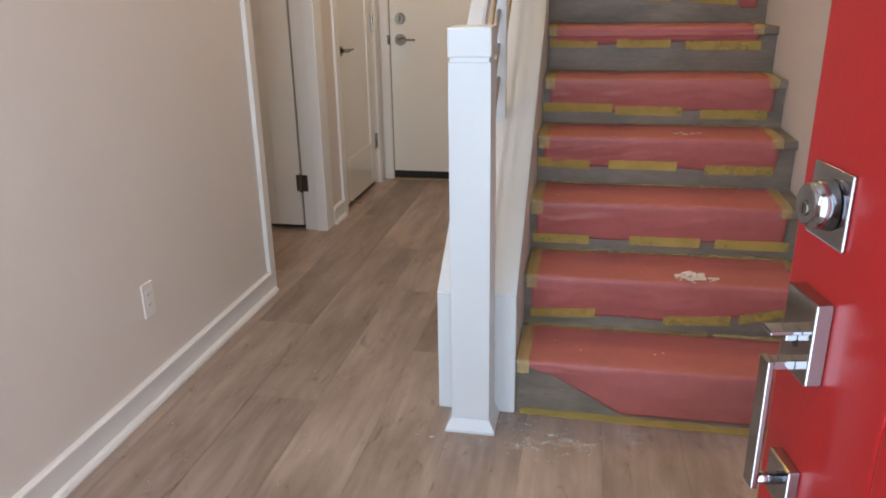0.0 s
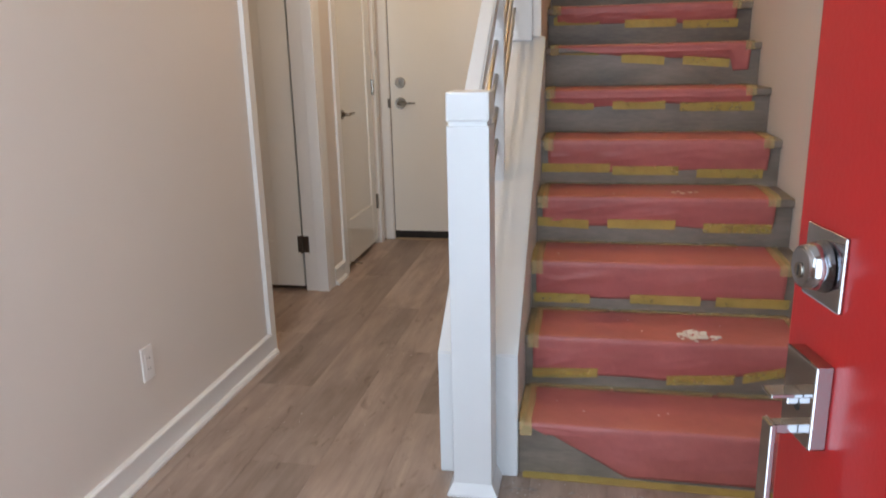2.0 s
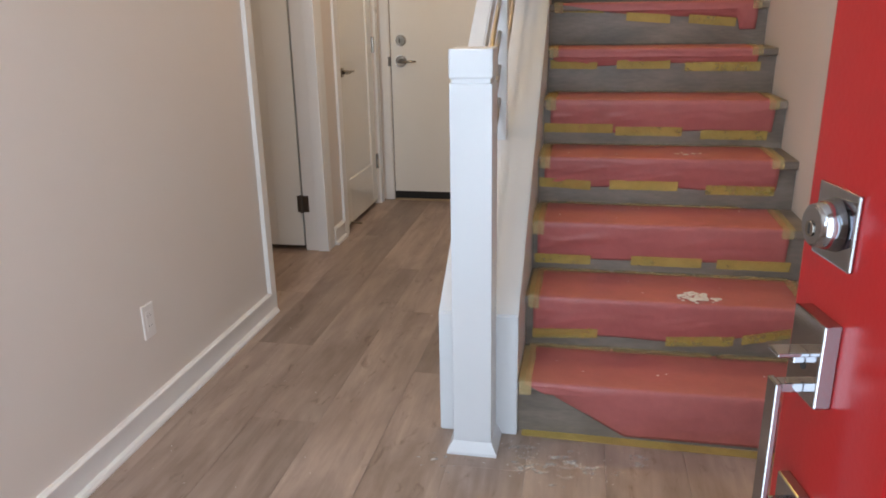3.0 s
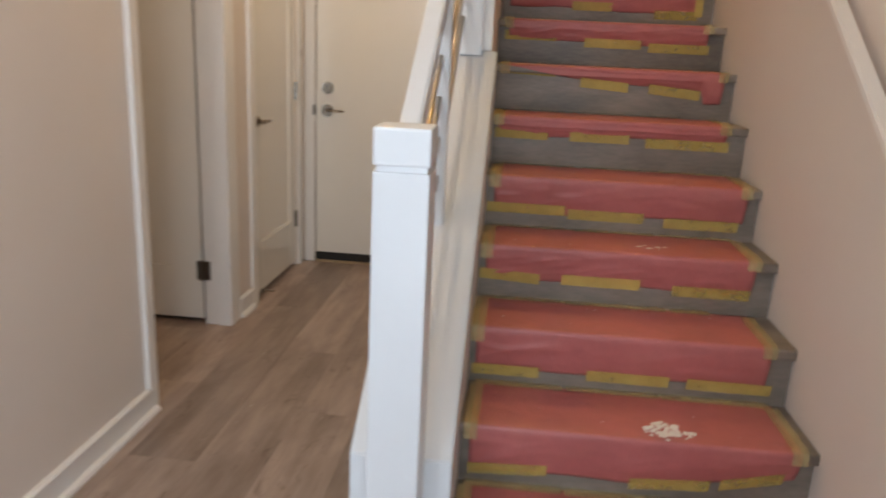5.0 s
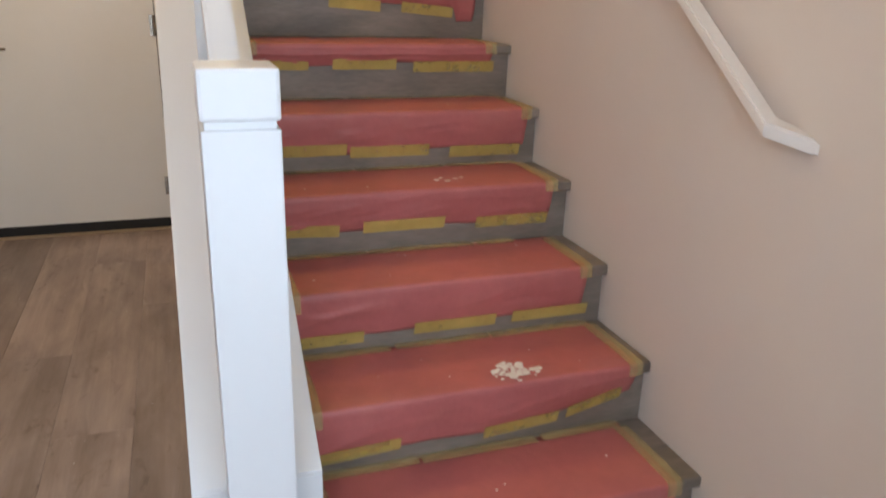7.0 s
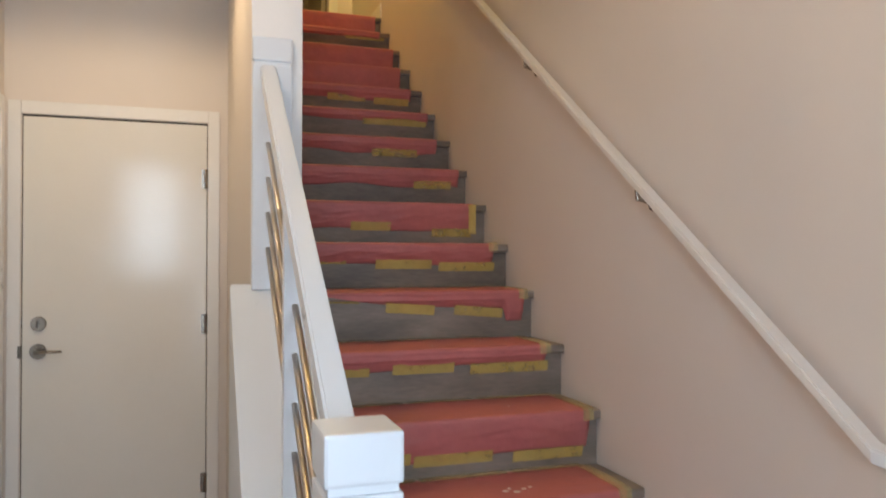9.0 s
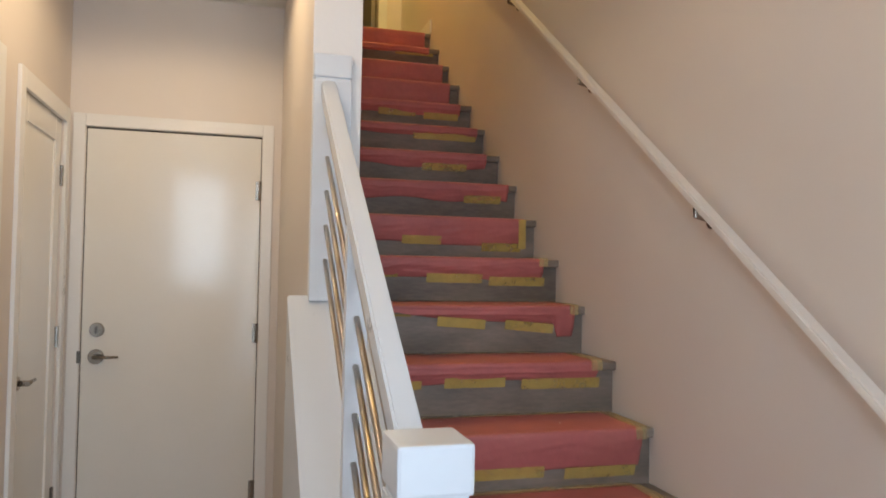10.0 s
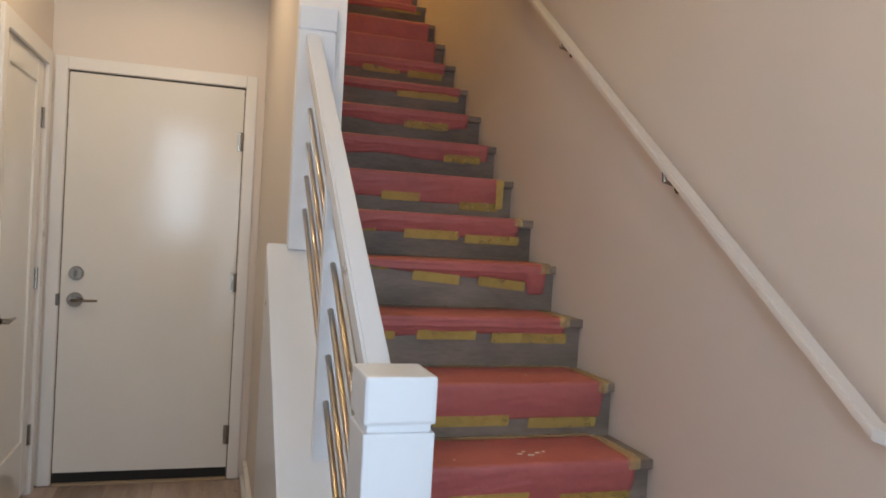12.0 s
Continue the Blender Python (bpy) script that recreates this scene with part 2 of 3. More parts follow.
struct("wall_alcove_front", B(-3.25, XL - 0.12, 0.99, YE, 0, CEILZ), WALL, "plain beige drywall in the alcove", "wall")
bm = B(XH - 0.12, XH, 2.11, 2.34, 0, CEILZ)
box(bm, XH - 0.12, XH, 3.07, YB, 0, CEILZ)
box(bm, XH - 0.12, XH, 2.34, 3.07, 2.12, CEILZ)
struct("wall_hall_left", bm, WALL, "beige drywall with a closed closet door", "wall")
bm = B(XH - 0.12, -2.075, YB, YB + 0.14, 0, CEILZ)
box(bm, -1.21, XW1, YB, YB + 0.14, 0, CEILZ)
box(bm, -2.075, -1.21, YB, YB + 0.14, 2.12, CEILZ)
struct("wall_hall_end", bm, WALL, "beige drywall round a flush white door", "wall")
struct("wall_hall_right", B(XW0, XW1, YW, YB, 0, CEILZ - 0.002), WALL, "painted wall between hall and stairs", "wall")
struct("wall_stair_left", B(XW0, XW1, YB + 0.14, LAND / RISE * RUN, 0, TOPZ), WALL, "painted wall beside the upper stairs", "wall")
struct("wall_stair_left_upper", B(XW0, XW1, 0.4, YB + 0.14, CEILZ, TOPZ), WALL, "painted wall high over the stairs", "wall")
struct("wall_right", B(0, 0.14, YF, 6.6, 0, TOPZ), WALL, "long beige painted stairwell wall", "wall")
struct("wall_stairwell_front", B(XC1, 0, 0.28, 0.4, CEILZ + 0.2, TOPZ), WALL, "plain wall over the entry ceiling", "wall")
# front wall with the doorway and a tall window
bm = B(XL - 0.12, -2.05, YF - 0.16, YF, 0, CEILZ)
box(bm, -1.39, -1.30, YF - 0.16, YF, 0, CEILZ)
box(bm, -0.31, 0.14, YF - 0.16, YF, 0, CEILZ)
box(bm, -1.30, -0.31, YF - 0.16, YF, 2.13, CEILZ)
box(bm, -2.05, -1.39, YF - 0.16, YF, 0, 1.15)
box(bm, -2.05, -1.39, YF - 0.16, YF, 2.5, CEILZ)
struct("wall_front", bm, WALL, "entry wall round the open front door", "wall")
struct("ceiling_entry", B(XL - 0.12, 0, YF, 0.4, CEILZ, CEILZ + 0.2), CEIL, "flat white entry ceiling", "ceiling")
struct("ceiling_hall", B(-3.37, XW0, 0.4, YB, CEILZ, CEILZ + 0.2), CEIL, "flat white hall ceiling", "ceiling")
struct("ceiling_upper", B(-3.3, 0.14, 0.28, 6.7, TOPZ, TOPZ + 0.15), CEIL, "flat white ceiling over the stairwell", "ceiling")
struct("floor_upper", B(-2.4, 0, LAND / RISE * RUN + 0.03, 6.6, LAND - 0.25, LAND), TREAD, "grey plank landing at the top of the stairs", "floor")
# upper landing's end wall with a doorway
YU = 5.35
bm = B(-0.20, 0, YU, YU + 0.12, LAND, TOPZ)
box(bm, -2.4, -0.98, YU, YU + 0.12, LAND, TOPZ)
box(bm, -0.98, -0.20, YU, YU + 0.12, LAND + 2.08, TOPZ)
struct("wall_landing_end", bm, WALL, "painted landing wall with a dark doorway", "wall")
struct("wall_landing_left", B(-2.52, -2.4, 4.2, 6.7, LAND, TOPZ), WALL, "plain landing wall", "wall")
struct("wall_landing_back", B(-2.4, XW0, 4.2, 4.318, LAND, TOPZ), WALL, "plain landing wall", "wall")
# This wall carries the far room's darkness in its own colour.
struct("wall_far_room", B(-2.4, 0.14, 6.6, 6.72, LAND, TOPZ), BROWN, "far room wall coloured dark for an unlit room", "wall")
# outside
struct("ground", B(-80, 80, -80, 80, -0.40, -0.165), CONCRETE, "grey concrete ground outside the door", "ground")
struct("porch", B(-2.6, 0.6, -3.4, YF - 0.16, -0.156, -0.03), CONCRETE, "concrete porch slab before the door", "pavement")


def baseboard(name, axis, wall, sign, a, b, over=0.0):
    """Flat white board with a rounded top and a shoe moulding at its foot."""
    w, s = wall, sign
    prof = [(w, 0), (w + s * 0.014, 0), (w + s * 0.014, 0.086), (w + s * 0.020, 0.088), (w + s * 0.020, 0.096), (w + s * 0.014, 0.100), (w, 0.100)]
    shoe = [(w + s * 0.014, 0), (w + s * 0.032, 0), (w + s * 0.032, 0.009), (w + s * 0.027, 0.017), (w + s * 0.0145, 0.022)]
    ob = empty(name, label="white painted baseboard with shoe moulding on the floor", category="baseboard", kind="structure")
    part("board", prism(bmesh.new(), prof, axis, a, b), TRIM, ob)
    part("shoe_moulding", prism(bmesh.new(), shoe, axis, a, b + over), TRIM, ob)


baseboard("baseboard_left", "y", XL, 1, YF, 1.0635, 0.03)
baseboard("baseboard_hall", "y", XH, 1, 2.085, 2.26)
baseboard("baseboard_right", "y", 0, -1, YF, RUN + NOSE)
baseboard("baseboard_hall_right", "y", XW0, -1, YW + 0.001, YB - 0.02)
part("landing_baseboard", B(-0.014, 0, STEPS * RUN - 0.02, YU, LAND, LAND + 0.1, bevel=0.003), TRIM)
tagged(bpy.data.objects["landing_baseboard"], "white baseboard on the landing", "baseboard", kind="structure")


def casing(name, label, boards):
    """Door trim: flat boards with softened edges and a raised back band."""
    ob = empty(name, label=label, category="trim", kind="structure")
    for x0, x1, y0, y1, z0, z1 in boards:
        part("casing_board", B(x0, x1, y0, y1, z0, z1, bevel=0.003), TRIM, ob)
    return ob


casing("trim_wall_end", "white corner casing at the wall's end",
       [(XL, XL + 0.014, 1.064, YE, 0, CEILZ), (XL, XL + 0.020, 1.0515, 1.0635, 0.101, CEILZ), (XL - 0.12, XL + 0.0135, YE + 0.0005, YE + 0.0125, 0, CEILZ)])
casing("trim_alcove_door", "white stepped door casing",
       [(-2.2775, -2.205, 1.972, 1.988, 0, 2.20), (-2.205, XH + 0.012, 1.962, 1.988, 0, 2.225), (-3.1, -2.278, 1.972, 1.988, 2.145, 2.2),
        (XH + 0.001, XH + 0.012, 1.99, 2.08, 0, 2.2)])
casing("trim_closet_door", "white door casing in the hall",
       [(XH, XH + 0.016, 2.265, 2.335, 0, 2.19), (XH, XH + 0.016, 3.075, 3.145, 0, 2.19), (XH, XH + 0.016, 2.3355, 3.0745, 2.115, 2.19)])
casing("trim_garage_door", "white flat door casing at the hall's end",
       [(-2.135, -2.078, YB - 0.016, YB, 0, 2.185), (-1.207, -1.150, YB - 0.016, YB, 0, 2.185), (-2.0775, -1.2075, YB - 0.016, YB, 2.122, 2.185)])
casing("trim_front_door", "white front door jamb",
       [(-1.30, -1.27, YF - 0.16, YF + 0.012, 0, 2.12), (-0.345, -0.31, YF - 0.16, YF + 0.012, 0, 2.12), (-1.30, -0.31, YF - 0.16, YF + 0.012, 2.12, 2.15)])
casing("trim_landing_door", "white casing round the landing doorway",
       [(-0.205, -0.13, YU - 0.018, YU, LAND, LAND + 2.15), (-1.05, -0.975, YU - 0.018, YU, LAND, LAND + 2.15), (-0.9745, -0.2055, YU - 0.018, YU, LAND + 2.075, LAND + 2.15)])

# window beside the front door
win = empty("window_1", label="tall fixed window beside the front door", category="window", kind="structure")
for a in ((-2.05, -2.0, 1.15, 2.5), (-1.44, -1.39, 1.15, 2.5), (-2.0, -1.44, 1.15, 1.2), (-2.0, -1.44, 2.45, 2.5)):
    part("window_frame", B(a[0], a[1], YF - 0.12, YF - 0.04, a[2], a[3]), TRIM, win)
pane = part("pane", B(-2.0, -1.44, YF - 0.085, YF - 0.079, 1.2, 2.45), GLASS, win)
pane.visible_shadow = False


# ---- doors ----
def lever(parent, place, mat, out, along, rose=0.031):
    """Lever handle: round rose, neck and a tapering lever. out, along: unit vectors."""
    p, o, a = Vector(place), Vector(out), Vector(along)
    h = part("door_handle", rod(bmesh.new(), p, p + o * 0.012, rose, 28), mat, parent, "satin nickel lever handle", True)
    bm = rod(bmesh.new(), p + o * 0.012, p + o * 0.05, 0.012, 14)
    rod(bm, p + o * 0.045 - a * 0.012, p + o * 0.045 + a * 0.11, 0.010, 12, 0.006)
    part("lever", bm, mat, h, "", True)


def hinge(parent, x, y, z, axis):
    bm = rod(bmesh.new(), (x, y, z - 0.05), (x, y, z + 0.05), 0.008, 12)
    if axis == "x":
        box(bm, x - 0.022, x + 0.022, y + 0.002, y + 0.005, z - 0.05, z + 0.05)
    else:
        box(bm, x - 0.005, x - 0.002, y - 0.022, y + 0.022, z - 0.05, z + 0.05)
    part("hinge", bm, NICKEL, parent, "satin nickel hinge")


# flush door at the hall's end
gd = empty("door_1", (-1.64, YB, 0), "closed flush white door with nickel lever and deadbolt", "door", kind="structure")
part("leaf", B(-2.071, -1.2135, YB + 0.004, YB + 0.045, 0.060, 2.112, bevel=0.002), DOORW, gd)
part("door_sweep", B(-2.069, -1.216, YB + 0.006, YB + 0.04, 0.008, 0.0595), BLACK, gd, "black rubber door sweep")
part("threshold", B(-2.07, -1.215, YB - 0.03, YB + 0.05, 0.0015, 0.0075, bevel=0.002), material("tan_threshold", (0.42, 0.32, 0.22), 0.5), gd, "tan threshold strip")
# Jambs coloured near-black for the shade round the closed leaf.
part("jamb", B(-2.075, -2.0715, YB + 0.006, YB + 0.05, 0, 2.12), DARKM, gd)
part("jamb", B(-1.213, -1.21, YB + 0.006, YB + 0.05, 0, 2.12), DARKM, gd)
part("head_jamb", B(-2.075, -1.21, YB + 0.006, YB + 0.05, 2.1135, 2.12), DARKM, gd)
lever(gd, (-2.00, YB + 0.004, 0.955), NICKEL, (0, -1, 0), (1, 0, 0), 0.038)
db = part("deadbolt", rod(bmesh.new(), (-2.00, YB + 0.004, 1.09), (-2.00, YB - 0.012, 1.09), 0.037, 28, 0.033), NICKEL, gd, "satin nickel deadbolt", True)
part("thumb_turn", B(-2.005, -1.995, YB - 0.030, YB - 0.012, 1.073, 1.107, bevel=0.002), PEWTER, db, "dark thumb turn")
part("strike", B(-2.087, -2.0735, YB - 0.019, YB + 0.003, 0.925, 0.985, bevel=0.001), PEWTER, gd, "dark metal strike plate")
for z in (0.24, 1.07, 1.83):
    hinge(gd, -1.216, YB - 0.004, z, "x")


def panel_leaf(parent, mat, make, w, h, t, stile, rails):
    """Shaker leaf: stiles and rails round recessed panels, in its own plane through make(u, v, depth)."""
    def slab(name, u0, u1, v0, v1, d0, d1, bevel=0.004):
        bm = B(u0, u1, d0, d1, v0, v1, bevel=bevel)
        for v in bm.verts:
            v.co = make(v.co.x, v.co.z, v.co.y)
        bmesh.ops.recalc_face_normals(bm, faces=bm.faces)
        return part(name, bm, mat, parent)
    slab("stile", 0, stile, 0, h, 0, t)
    slab("stile", w - stile, w, 0, h, 0, t)
    for v0, v1 in rails:
        slab("rail", stile, w - stile, v0, v1, 0, t)
    for (a, v0), (v1, b) in zip(rails[:-1], rails[1:]):
        slab("panel", stile - 0.004, w - stile + 0.004, v0 - 0.004, v1 + 0.004, 0.010, t - 0.010, 0.0)


# closet door on the hall's left wall
cd = empty("door_2", (XH, 2.7, 0), "closed white one-panel closet door with nickel lever", "door", kind="structure")
panel_leaf(cd, DOORW, lambda u, v, d: Vector((XH - 0.006 - d, 2.346 + u, 0.030 + v)), 0.718, 2.09, 0.035, 0.115, [(0, 0.27), (1.975, 2.09)])
# Stop coloured near-black for the shade behind the closet leaf.
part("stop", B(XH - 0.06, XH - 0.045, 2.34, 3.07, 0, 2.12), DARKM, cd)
lever(cd, (XH - 0.006, 2.405, 0.945), NICKEL, (1, 0, 0), (0, 1, 0), 0.027)
for z in (0.30, 1.07, 1.85):
    hinge(cd, XH - 0.001, 3.066, z, "y")
ds = tagged(part("door_stop", rod(bmesh.new(), (XH + 0.005, 2.40, 0.05), (XH + 0.075, 2.40, 0.045), 0.005, 10), NICKEL),
            "small chrome spring door stop on the closet door", "door stop")

# panel door in the alcove
ad = empty("door_3", (-2.66, 1.99, 0), "white panel door in the alcove with nickel hinges", "door", kind="structure")
panel_leaf(ad, DOORW, lambda u, v, d: Vector((-2.292 - u, 1.984 + d, 0.022 + v)), 0.75, 2.09, 0.035, 0.155, [(0, 0.26), (1.975, 2.09)])
# Jamb and stop coloured near-black for the shade in the hinge gap.
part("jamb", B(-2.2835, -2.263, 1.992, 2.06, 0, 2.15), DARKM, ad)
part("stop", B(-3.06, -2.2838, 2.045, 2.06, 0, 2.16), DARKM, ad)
for z in (0.27, 1.85):
    bm = rod(bmesh.new(), (-2.284, 1.966, z - 0.05), (-2.284, 1.966, z + 0.05), 0.009, 14)
    for x0, x1 in ((-2.310, -2.292), (-2.276, -2.244)):
        box(bm, x0, x1, 1.966, 1.970, z - 0.046, z + 0.046, bevel=0.001)
    part("hinge", bm, PEWTER, ad, "dark pewter butt hinge")

# red front door, open inwards; local u runs from its free edge to the hinge, d out of its outer face
E0, U0 = Vector((-0.5205, -0.985, 0)), Vector((0.186, -0.983, 0)).normalized()
N0 = Vector((-U0.y, U0.x, 0)) * -1
if N0.x > 0:
    N0 = -N0


def on_door(u, v, d):
    return E0 + U0 * u + N0 * d + Vector((0, 0, v))


fd = empty("door_4", E0 + U0 * 0.9, "red painted front door standing open with chrome hardware", "door", kind="structure")
panel_leaf(fd, RED, lambda u, v, d: on_door(u, 0.012 + v, -d), 0.90, 2.09, 0.045, 0.205, [(0, 0.22), (0.60, 0.897), (1.95, 2.09)])


def door_bit(name, u0, u1, v0, v1, d0, d1, parent, label="", bevel=0.002):
    bm = B(u0, u1, d0, d1, v0, v1, bevel=bevel)
    for v in bm.verts:
        v.co = on_door(v.co.x, v.co.z, v.co.y)
    bmesh.ops.recalc_face_normals(bm, faces=bm.faces)
    return part(name, bm, CHROME, parent, label)


bolt = door_bit("deadbolt_plate", 0.028, 0.103, 1.034, 1.109, 0.0, 0.005, fd, "square chrome deadbolt plate")
part("cylinder", rod(bmesh.new(), on_door(0.067, 1.0725, 0.005), on_door(0.066, 1.0725, 0.0265), 0.0265, 40, 0.0205), CHROME, bolt, "", True)
part("cylinder_face", rod(bmesh.new(), on_door(0.066, 1.0725, 0.0265), on_door(0.066, 1.0725, 0.0275), 0.0195, 40, 0.0185), CHROME, bolt, "", True)
part("key_plug", rod(bmesh.new(), on_door(0.066, 1.069, 0.0275), on_door(0.066, 1.069, 0.0290), 0.0078, 20), NICKEL, bolt, "", True)
bm = B(0.0648, 0.0672, 0.0288, 0.0294, 1.064, 1.074)
for v in bm.verts:
    v.co = on_door(v.co.x, v.co.z, v.co.y)
part("keyhole", bm, BLACK, bolt)
hs = door_bit("handle_plate", 0.038, 0.102, 0.890, 0.980, 0.0, 0.018, fd, "chrome handle set plate")
door_bit("thumb_latch", 0.058, 0.082, 0.9385, 0.9425, 0.018, 0.050, hs, "", 0.001)
door_bit("latch_neck", 0.066, 0.074, 0.928, 0.9384, 0.018, 0.030, hs, "", 0.001)
part("latch_slot", rod(bmesh.new(), on_door(0.070, 0.926, 0.0175), on_door(0.070, 0.926, 0.0185), 0.006, 16), BLACK, hs)
door_bit("upper_arm", 0.062, 0.078, 0.897, 0.907, 0.018, 0.047, hs, "", 0.001)
door_bit("grip", 0.059, 0.081, 0.752, 0.908, 0.0405, 0.0475, hs, "flat chrome pull grip", 0.0015)
lp = door_bit("lower_plate", 0.042, 0.092, 0.728, 0.780, 0.0, 0.014, fd, "square chrome lower plate")
part("lower_arm", rod(bmesh.new(), on_door(0.068, 0.757, 0.014), on_door(0.070, 0.759, 0.042), 0.0075, 18), CHROME, lp, "", True)
for z in (0.25, 1.05, 1.85):
    part("hinge", rod(bmesh.new(), on_door(0.905, z - 0.05, -0.02), on_door(0.905, z + 0.05, -0.02), 0.008, 12), NICKEL, fd)

# half-open door on the landing
ld = empty("door_5", (-0.3, YU, LAND), "white landing door standing ajar with a dark knob", "door", kind="structure")
# White leaf given a grey colour so that it looks dimly lit.
part("leaf", B(-0.243, -0.207, YU + 0.125, YU + 0.9, LAND + 0.012, LAND + 2.06, bevel=0.002), material("dimmed_door_white", (0.30, 0.27, 0.24), 0.4), ld)
part("door_handle", rod(bmesh.new(), (-0.244, YU + 0.83, LAND + 0.95), (-0.30, YU + 0.83, LAND + 0.95), 0.026, 20), NICKEL, ld, "", True)

# ---- stairs ----
stairs = empty("staircase", (-0.465, RUN, 0), "straight staircase clad in grey wood-look planks", "stairs", kind="structure")
bm = bmesh.new()
prof = [(XW1 + 0.002, 0), (-0.001, 0), (-0.001, RISE - 0.034), (XW1 + 0.002, RISE - 0.034)]
riser_me = part("riser", prism(bm, prof, "y", 0, 0.014), TREAD, stairs)
nose = [(0.004, -0.032), (0.0, -0.026), (0.0, -0.007), (0.002, -0.002), (0.007, 0.0), (RUN + NOSE - 0.001, 0.0), (RUN + NOSE - 0.001, -0.032)]
tread_me = part("tread", prism(bmesh.new(), nose, "x", XW1 + 0.002, -0.001), TREAD, stairs)
riser_me.matrix_basis, tread_me.matrix_basis = pose(0, RUN + NOSE, 0), pose(0, RUN, RISE)
riser_me.matrix_parent_inverse = tread_me.matrix_parent_inverse = stairs.matrix_basis.inverted()
for k in range(2, STEPS + 1):
    for src, y, z in ((riser_me, k * RUN + NOSE, (k - 1) * RISE), (tread_me, k * RUN, k * RISE)):
        o = src.copy()
        scene.collection.objects.link(o)
        o.matrix_basis = pose(0, y, z)
bm = bmesh.new()
under = [(RUN + NOSE + 0.02, 0)] + [(k * RUN + NOSE + 0.016, k * RISE - 0.036) if s else (k * RUN + NOSE + 0.016, (k - 1) * RISE - 0.036 if k > 1 else 0.001)
        for k in range(1, STEPS + 1) for s in (0, 1)] + [((STEPS + 1) * RUN, STEPS * RISE - 0.036), ((STEPS + 1) * RUN, STEPS * RISE - 0.3), (2.2, 0)]
prism(bm, under, "x", XC1 + 0.006, -0.006)
part("stringer", bm, DARKM, stairs)

# sloped curb wall under the railing
cw = empty("curb_wall", (-1.05, CURB0, 0), "low white sloping curb wall under the stair railing", "wall", kind="structure")
prof = [(CURB0, 0), (CURB0, curb_top(CURB0)), (YW, curb_top(YW)), (YW, 0)]
bm = prism(bmesh.new(), prof, "x", XC0, XC1)
bmesh.ops.bevel(bm, geom=[e for e in bm.edges if e.calc_length() > 0.2], offset=0.004, segments=2, affect="EDGES")
part("body", bm, POST, cw)


# ---- railing ----
def newel(place, half, label):
    x0, x1, y0, y1, z0, z1 = place
    ob = empty("newel_post", ((x0 + x1) / 2, (y0 + y1) / 2, z0), label, "newel post")
    part("shaft", B(x0, x1, y0, y1, z0, z1 - 0.088, bevel=0.003), POST, ob)
    part("neck", B(x0 + 0.006, x1 - 0.006, y0 + 0.006, y1 - (0 if half else 0.006), z1 - 0.0879, z1 - 0.0761), POST, ob)
    part("cap", B(x0 - 0.001, x1 + 0.001, y0 - 0.001, y1, z1 - 0.076, z1, bevel=0.006), POST, ob)
    return ob


NX0, NX1, NY0, NY1 = -1.109, -0.995, 0.128, 0.2435
post = newel((NX0, NX1, NY0, NY1, 0.001, 1.183), False, "square white newel post with a grooved cap")
foot = bmesh.new()
a = [(NX0 - 0.018, NY0 - 0.018), (NX1 + 0.018, NY0 - 0.018), (NX1 + 0.018, CURB0 - 0.002), (NX0 - 0.018, CURB0 - 0.002)]
b = [(NX0 - 0.002, NY0 - 0.002), (NX1 + 0.002, NY0 - 0.002), (NX1 + 0.002, CURB0 - 0.002), (NX0 - 0.002, CURB0 - 0.002)]
rings = [[foot.verts.new((*p, z)) for p in r] for r, z in ((a, 0.001), (a, 0.010), (b, 0.040))]
for lo, hi in zip(rings[:-1], rings[1:]):
    for i in range(4):
        foot.faces.new((lo[i], lo[(i + 1) % 4], hi[(i + 1) % 4], hi[i]))
foot.faces.new(rings[-1]), foot.faces.new(rings[0][::-1])
part("foot_moulding", foot, POST, post)
casing("trim_stair_wall_end", "full-height white board on the wall's end by the stairs",
       [(XW0 - 0.001, XW1 + 0.001, YW - 0.010, YW - 0.0005, curb_top(YW), TOPZ - 0.01)])
top = newel((-1.1075, -0.985, YW - 0.04, YW - 0.0105, curb_top(YW) - 0.018, 2.12), True, "white half newel post fixed to the wall")


def sloped(bm, x0, x1, ya, yb, z_at, h):
    """A bar of upright section between two planes across the slope."""
    prism(bm, [(ya, z_at(ya)), (yb, z_at(yb)), (yb, z_at(yb) - h), (ya, z_at(ya) - h)], "x", x0, x1)
    return bm


def rail_top(y):
    return 1.158 + 0.70 * (y - NY1) + 0.0


rail = empty("stair_railing", (-1.05, 0.9, curb_top(0.9)), "white stair railing with five brushed steel bars", "railing")
bm = sloped(bmesh.new(), -1.083, -1.036, NY1 + 0.0005, YW - 0.041, rail_top, 0.062)
bmesh.ops.bevel(bm, geom=[e for e in bm.edges if e.calc_length() > 0.5], offset=0.005, segments=2, affect="EDGES")
part("handrail", bm, POST, rail)
MY0, MY1 = 0.83, 0.868
part("middle_post", prism(bmesh.new(), [(MY0, curb_top(MY0) + 0.001), (MY1, curb_top(MY1) + 0.001), (MY1, rail_top(MY1) - 0.0625), (MY0, rail_top(MY0) - 0.0625)],
                          "x", -1.084, -1.034), POST, rail)
for i in range(5):
    f = 0.215 + 0.167 * i
    def bar_z(y):
        return curb_top(y) * (1 - f) + (rail_top(y) - 0.062) * f
    for ya, yb in ((NY1 + 0.001, MY0), (MY1, YW - 0.041)):
        part("steel_bar", rod(bmesh.new(), (-1.059, ya, bar_z(ya)), (-1.059, yb, bar_z(yb)), 0.0075, 14), STEEL, rail, "brushed steel bar", True)

